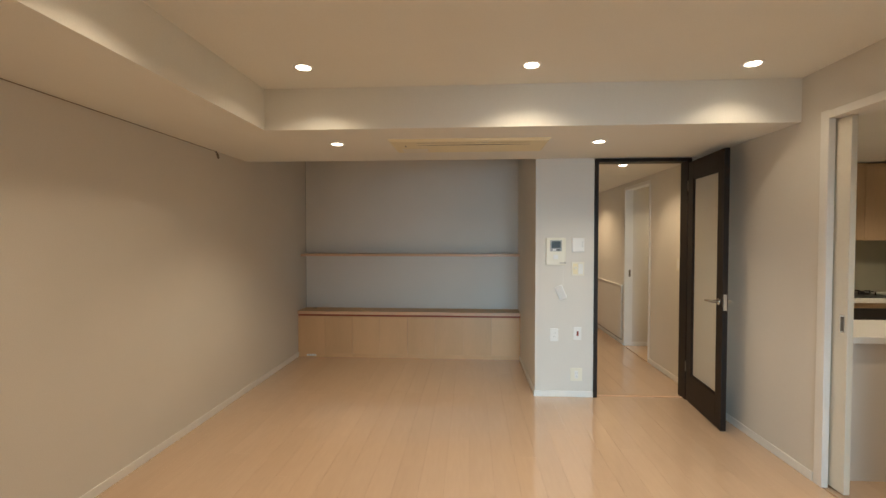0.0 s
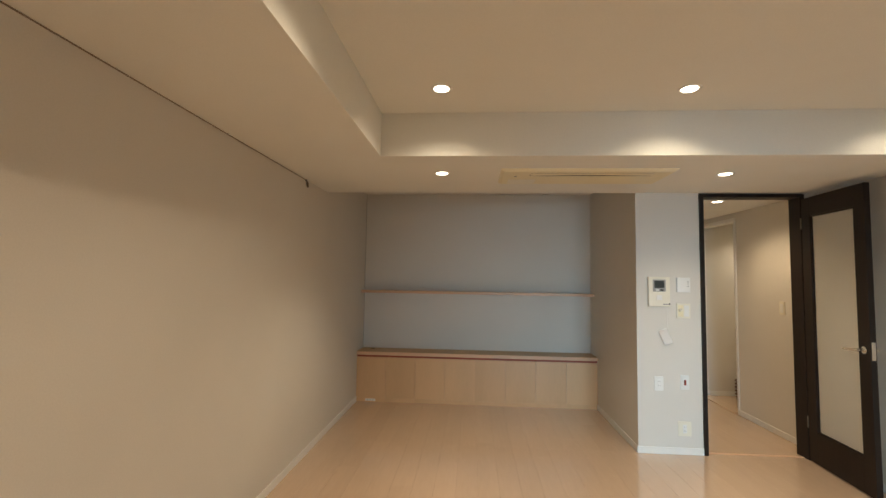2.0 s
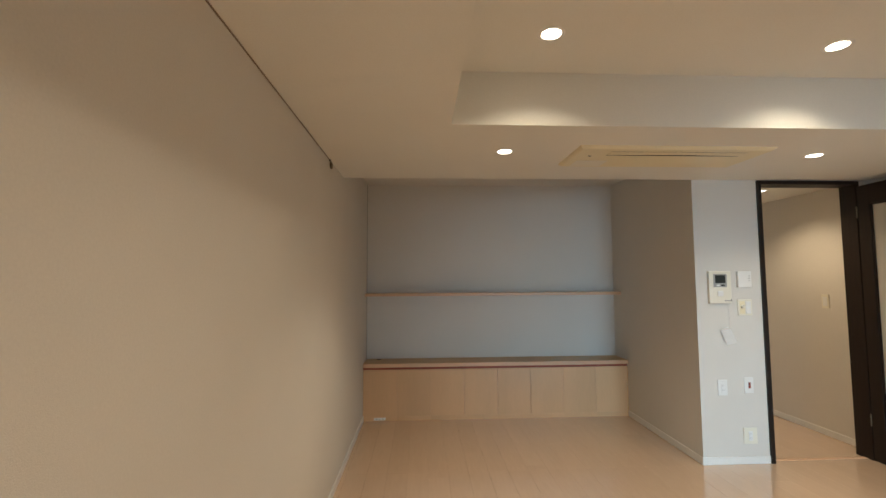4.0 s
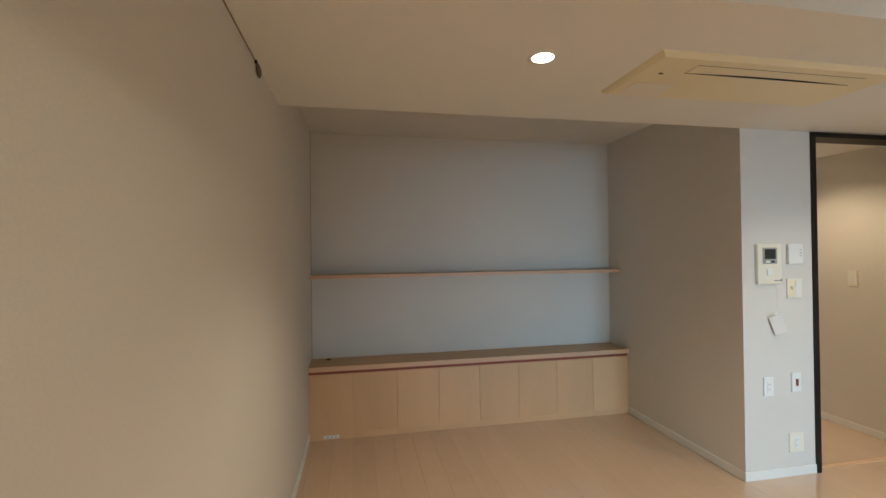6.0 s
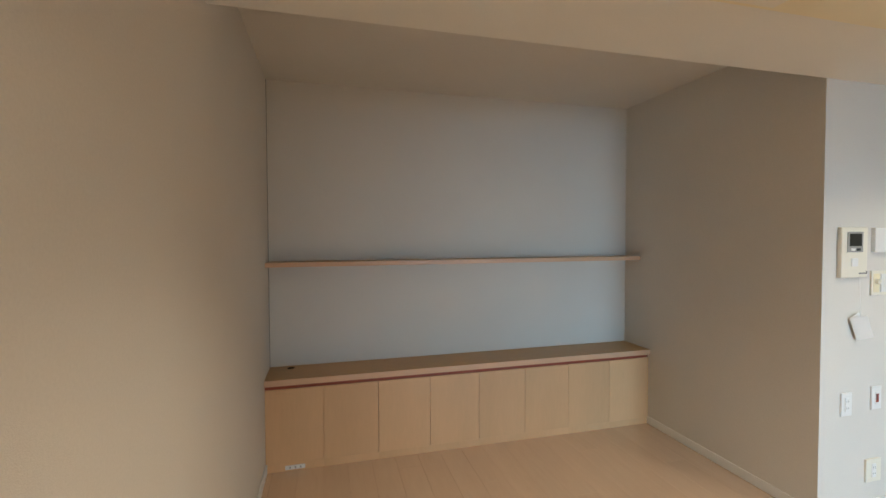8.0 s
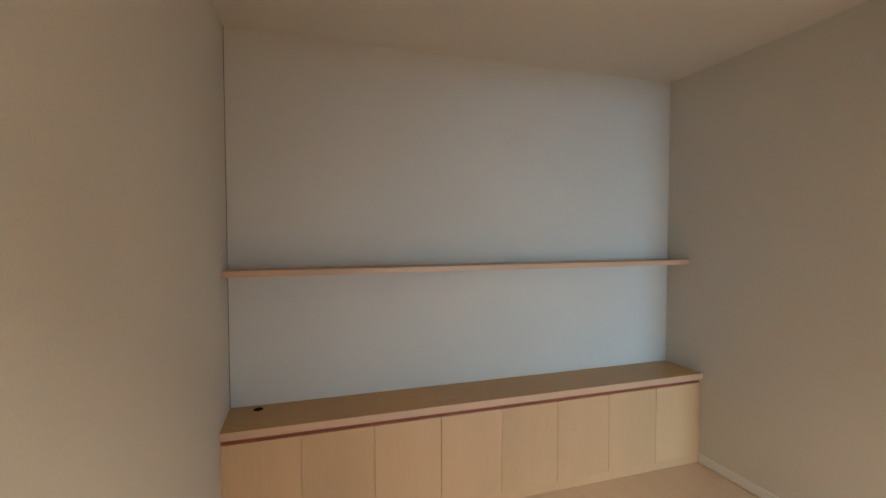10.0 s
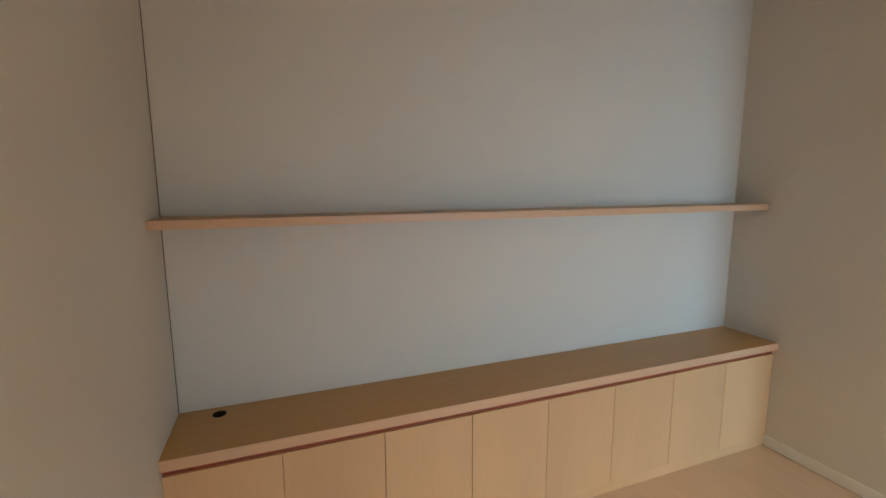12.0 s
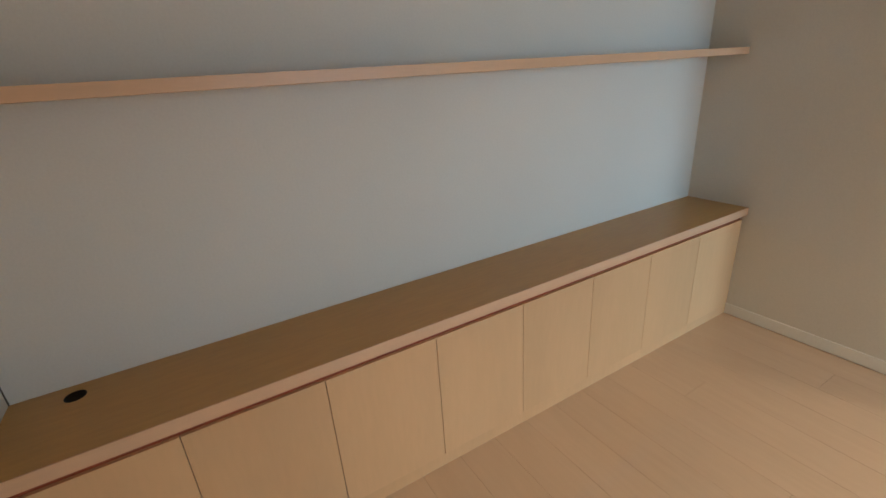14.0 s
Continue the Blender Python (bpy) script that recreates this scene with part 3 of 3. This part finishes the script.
# ---- fittings on the partition ----
F = FRONT
inter = thing("intercom", 1.159, F, 1.32, "ivory wall intercom with a small dark screen", "intercom")
part("housing", box(1.076, 1.252, F - 0.022, F, 1.200, 1.447, bevel=0.006), IVORY, inter)
part("bezel", box(1.111, 1.216, F - 0.025, F - 0.021, 1.325, 1.425, bevel=0.002), GREY, inter)
part("screen", box(1.124, 1.203, F - 0.0265, F - 0.024, 1.355, 1.415), SCREEN, inter, "dark screen")
part("button", box(1.134, 1.161, F - 0.027, F - 0.021, 1.332, 1.344, bevel=0.001), WHITE_PLASTIC, inter)
part("button", box(1.171, 1.196, F - 0.027, F - 0.021, 1.332, 1.344, bevel=0.001), BLACK, inter)
part("button", box(1.141, 1.184, F - 0.026, F - 0.021, 1.255, 1.295, bevel=0.002), WHITE_PLASTIC, inter)
part("name_mark", box(1.194, 1.238, F - 0.0228, F - 0.021, 1.217, 1.224), INK, inter)
part("indicator", box(1.241, 1.249, F - 0.0228, F - 0.021, 1.216, 1.230), BLACK, inter)

remote = thing("remote_panel", 1.361, F, 1.385, "white square wall control panel", "control panel")
part("cover", box(1.308, 1.416, F - 0.020, F, 1.322, 1.444, bevel=0.004), WHITE_PLASTIC, remote)
for z in (1.370, 1.388, 1.406):
    part("button", box(1.392, 1.402, F - 0.0215, F - 0.0195, z, z + 0.005, bevel=0.0008), INK, remote)


def wall_switch(x0, x1, z0, z1):
    ob = thing("light_switch", (x0 + x1) / 2, F, z0, "ivory light switch plate with a dimmer knob and rockers", "light switch")
    part("plate", box(x0, x1, F - 0.009, F, z0, z1, bevel=0.003), IVORY, ob)
    mid, cz = (x0 + x1) / 2, (z0 + z1) / 2
    frame_bm = box(x0 + 0.012, mid - 0.002, F - 0.0105, F - 0.008, z0 + 0.014, z1 - 0.014, bevel=0.001)
    part("dimmer_plate", frame_bm, AC_IVORY, ob, "yellowed dimmer insert")
    part("dimmer_knob", cyl((x0 + 0.033, F - 0.009, cz + 0.008), (x0 + 0.033, F - 0.024, cz + 0.008), 0.014, 0.012, 24), IVORY, ob)
    part("dimmer_mark", box(x0 + 0.032, x0 + 0.034, F - 0.0246, F - 0.0235, cz + 0.010, cz + 0.019), INK, ob)
    h = (z1 - z0 - 0.028) / 3
    for k in range(3):
        z = z0 + 0.014 + k * h
        part("rocker", box(mid + 0.004, x1 - 0.012, F - 0.0135, F - 0.008, z + 0.001, z + h - 0.001, bevel=0.0015), WHITE_PLASTIC, ob)
    return ob


wall_switch(1.306, 1.418, 1.106, 1.228)


def socket(x0, x1, z0, z1, label, mat, core):
    ob = thing("wall_socket", (x0 + x1) / 2, F, z0, label, "socket")
    part("plate", box(x0, x1, F - 0.009, F, z0, z1, bevel=0.003), mat, ob)
    cx, cz = (x0 + x1) / 2, (z0 + z1) / 2
    if core == "pilot":
        part("insert", box(cx - 0.013, cx + 0.013, F - 0.012, F - 0.008, cz - 0.033, cz + 0.033, bevel=0.002), WHITE_PLASTIC, ob)
        part("pilot_lamp", box(cx - 0.009, cx + 0.009, F - 0.0135, F - 0.0115, cz - 0.022, cz + 0.022, bevel=0.001), RED, ob, "dark red pilot window")
        part("pilot_shade", box(cx - 0.009, cx - 0.003, F - 0.014, F - 0.013, cz - 0.008, cz + 0.02), BLACK, ob)
    else:
        part("insert", box(cx - 0.015, cx + 0.015, F - 0.012, F - 0.008, cz - 0.035, cz + 0.035, bevel=0.002), WHITE_PLASTIC, ob)
        for dz in (-0.016, 0.016):
            for dx in (-0.006, 0.006):
                part("slot", box(cx + dx - 0.0012, cx + dx + 0.0012, F - 0.0126, F - 0.0118, cz + dz - 0.006, cz + dz + 0.006), GREY, ob)
    return ob


socket(1.120, 1.192, 0.508, 0.624, "white wall socket plate on the partition", WHITE_PLASTIC, "slots")
socket(1.328, 1.398, 0.522, 0.640, "white wall plate with a red pilot lamp", WHITE_PLASTIC, "pilot")
socket(1.302, 1.408, 0.148, 0.266, "ivory double socket plate low on the partition", IVORY, "slots")

tag = thing("paper_tag", 1.21, F, 0.95, "folded white paper tag hanging by a string", "tag")
bm = bmesh.new()
add_box(bm, -0.035, 0.035, -0.001, 0.0, -0.062, 0.062)
bmesh.ops.rotate(bm, verts=bm.verts, cent=(0, 0, 0), matrix=Matrix.Rotation(radians(-24), 3, "Y"))
bmesh.ops.translate(bm, verts=bm.verts, vec=(1.212, F - 0.012, 0.955))
part("sheet", bm, PAPER, tag)
bm = box(-0.034, 0.034, -0.001, 0.0, -0.060, 0.060)
bmesh.ops.rotate(bm, verts=bm.verts, cent=(-0.034, 0, 0), matrix=Matrix.Rotation(radians(-38), 3, "Z"))
bmesh.ops.rotate(bm, verts=bm.verts, cent=(0, 0, 0), matrix=Matrix.Rotation(radians(-24), 3, "Y"))
bmesh.ops.translate(bm, verts=bm.verts, vec=(1.212, F - 0.0135, 0.955))
part("flap", bm, PAPER, tag)
for k in range(4):
    bm = box(-0.024 + 0.004 * k, 0.018, -0.0015, -0.0008, 0.03 - 0.02 * k, 0.034 - 0.02 * k)
    bmesh.ops.rotate(bm, verts=bm.verts, cent=(0, 0, 0), matrix=Matrix.Rotation(radians(-24), 3, "Y"))
    bmesh.ops.translate(bm, verts=bm.verts, vec=(1.212, F - 0.012, 0.955))
    part("print_line", bm, INK, tag)
part("string", cyl((1.232, F - 0.003, 1.20), (1.232, F - 0.012, 1.005), 0.0011, seg=6), PAPER, tag)

hall_switch = thing("hall_switch", HALL_R, 6.2, 1.15, "ivory light switch on the hall wall", "light switch")
part("plate", box(HALL_R - 0.009, HALL_R, 6.17, 6.24, 1.12, 1.24, bevel=0.003), IVORY, hall_switch)
part("rocker", box(HALL_R - 0.013, HALL_R - 0.008, 6.185, 6.225, 1.14, 1.22, bevel=0.002), WHITE_PLASTIC, hall_switch)

stop = thing("door_stop", 2.285, 5.09, 0, "short metal door stop with a black rubber tip", "door stop")
part("post", cyl((2.285, 5.09, 0), (2.285, 5.09, 0.05), 0.008), CHROME, stop)
part("tip", cyl((2.285, 5.09, 0.05), (2.285, 5.09, 0.075), 0.013), RUBBER, stop)

# ---- floor strips ----
STRIP, STRIP_X0, JOINT = 0.1465, -0.636, 0.0006


def strip_mesh(name, w, length, mat):
    """One floor strip with small chamfers along its upper edges, its top at z = 0."""
    c = 0.0003
    bm = bmesh.new()
    loops = []
    for z, i in ((-0.012, 0.0), (-c, 0.0), (0.0, c)):
        loops.append([bm.verts.new(p) for p in ((i, i, z), (w - i, i, z), (w - i, length - i, z), (i, length - i, z))])
    for a, b in zip(loops, loops[1:]):
        for k in range(4):
            bm.faces.new((a[k], a[(k + 1) % 4], b[(k + 1) % 4], b[k]))
    bm.faces.new(loops[-1])
    me = bpy.data.meshes.new(name)
    bm.to_mesh(me)
    bm.free()
    me.materials.append(mat)
    return me


shared = {}
verts, faces = [], []
rng = random.Random(5)
regions = [(LEFT, RIGHT, SOUTH, FRONT), (LEFT, NICHE_R, FRONT, BACK), (HALL_L, HALL_R, FRONT, HALL_END), (RIGHT, 4.9, 2.4, 6.7), (HALL_R, 4.3, 6.9, 7.72)]
pieces = []
for rx0, rx1, ry0, ry1 in regions:
    k = math.floor((rx0 - STRIP_X0) / STRIP)
    while STRIP_X0 + k * STRIP < rx1:
        a, b = max(rx0, STRIP_X0 + k * STRIP), min(rx1, STRIP_X0 + (k + 1) * STRIP)
        row = (k * 0.618) % 1.0
        y = math.floor((ry0 - row * 1.8) / 1.8) * 1.8 + row * 1.8
        while y < ry1:
            c, d = max(ry0, y), min(ry1, y + 1.8)
            if d - c > 0.02 and b - a > 0.02:
                pieces.append((a, b, c, d))
            y += 1.8
        k += 1
for a, b, c, d in pieces:
    w, h = round(b - a - JOINT, 4), round(d - c - JOINT, 4)
    near = c > 1.9 and a < RIGHT - 0.01 and d < 8.0
    if near:
        key = (w, h)
        if key not in shared:
            shared[key] = strip_mesh("floor_strip", w, h, MAPLE)
        ob = new("floor_strip", shared[key])
        ob.location = (a + JOINT / 2, c + JOINT / 2, 0)
        ob.parent = floor
    else:
        n = len(verts)
        x0, y0 = a + JOINT / 2, c + JOINT / 2
        for z, i in ((-0.012, 0.0), (-0.0003, 0.0), (0.0, 0.0003)):
            verts += [(x0 + i, y0 + i, z), (x0 + w - i, y0 + i, z), (x0 + w - i, y0 + h - i, z), (x0 + i, y0 + h - i, z)]
        for o in (0, 4):
            faces += [(n + o + k, n + o + (k + 1) % 4, n + o + 4 + (k + 1) % 4, n + o + 4 + k) for k in range(4)]
        faces.append((n + 8, n + 9, n + 10, n + 11))
me = bpy.data.meshes.new("floor_strips")
me.from_pydata(verts, [], faces)
me.materials.append(MAPLE_REST)
rest = new("floor_strips", me)
rest.parent = floor
tagged(rest, kind="stuff")
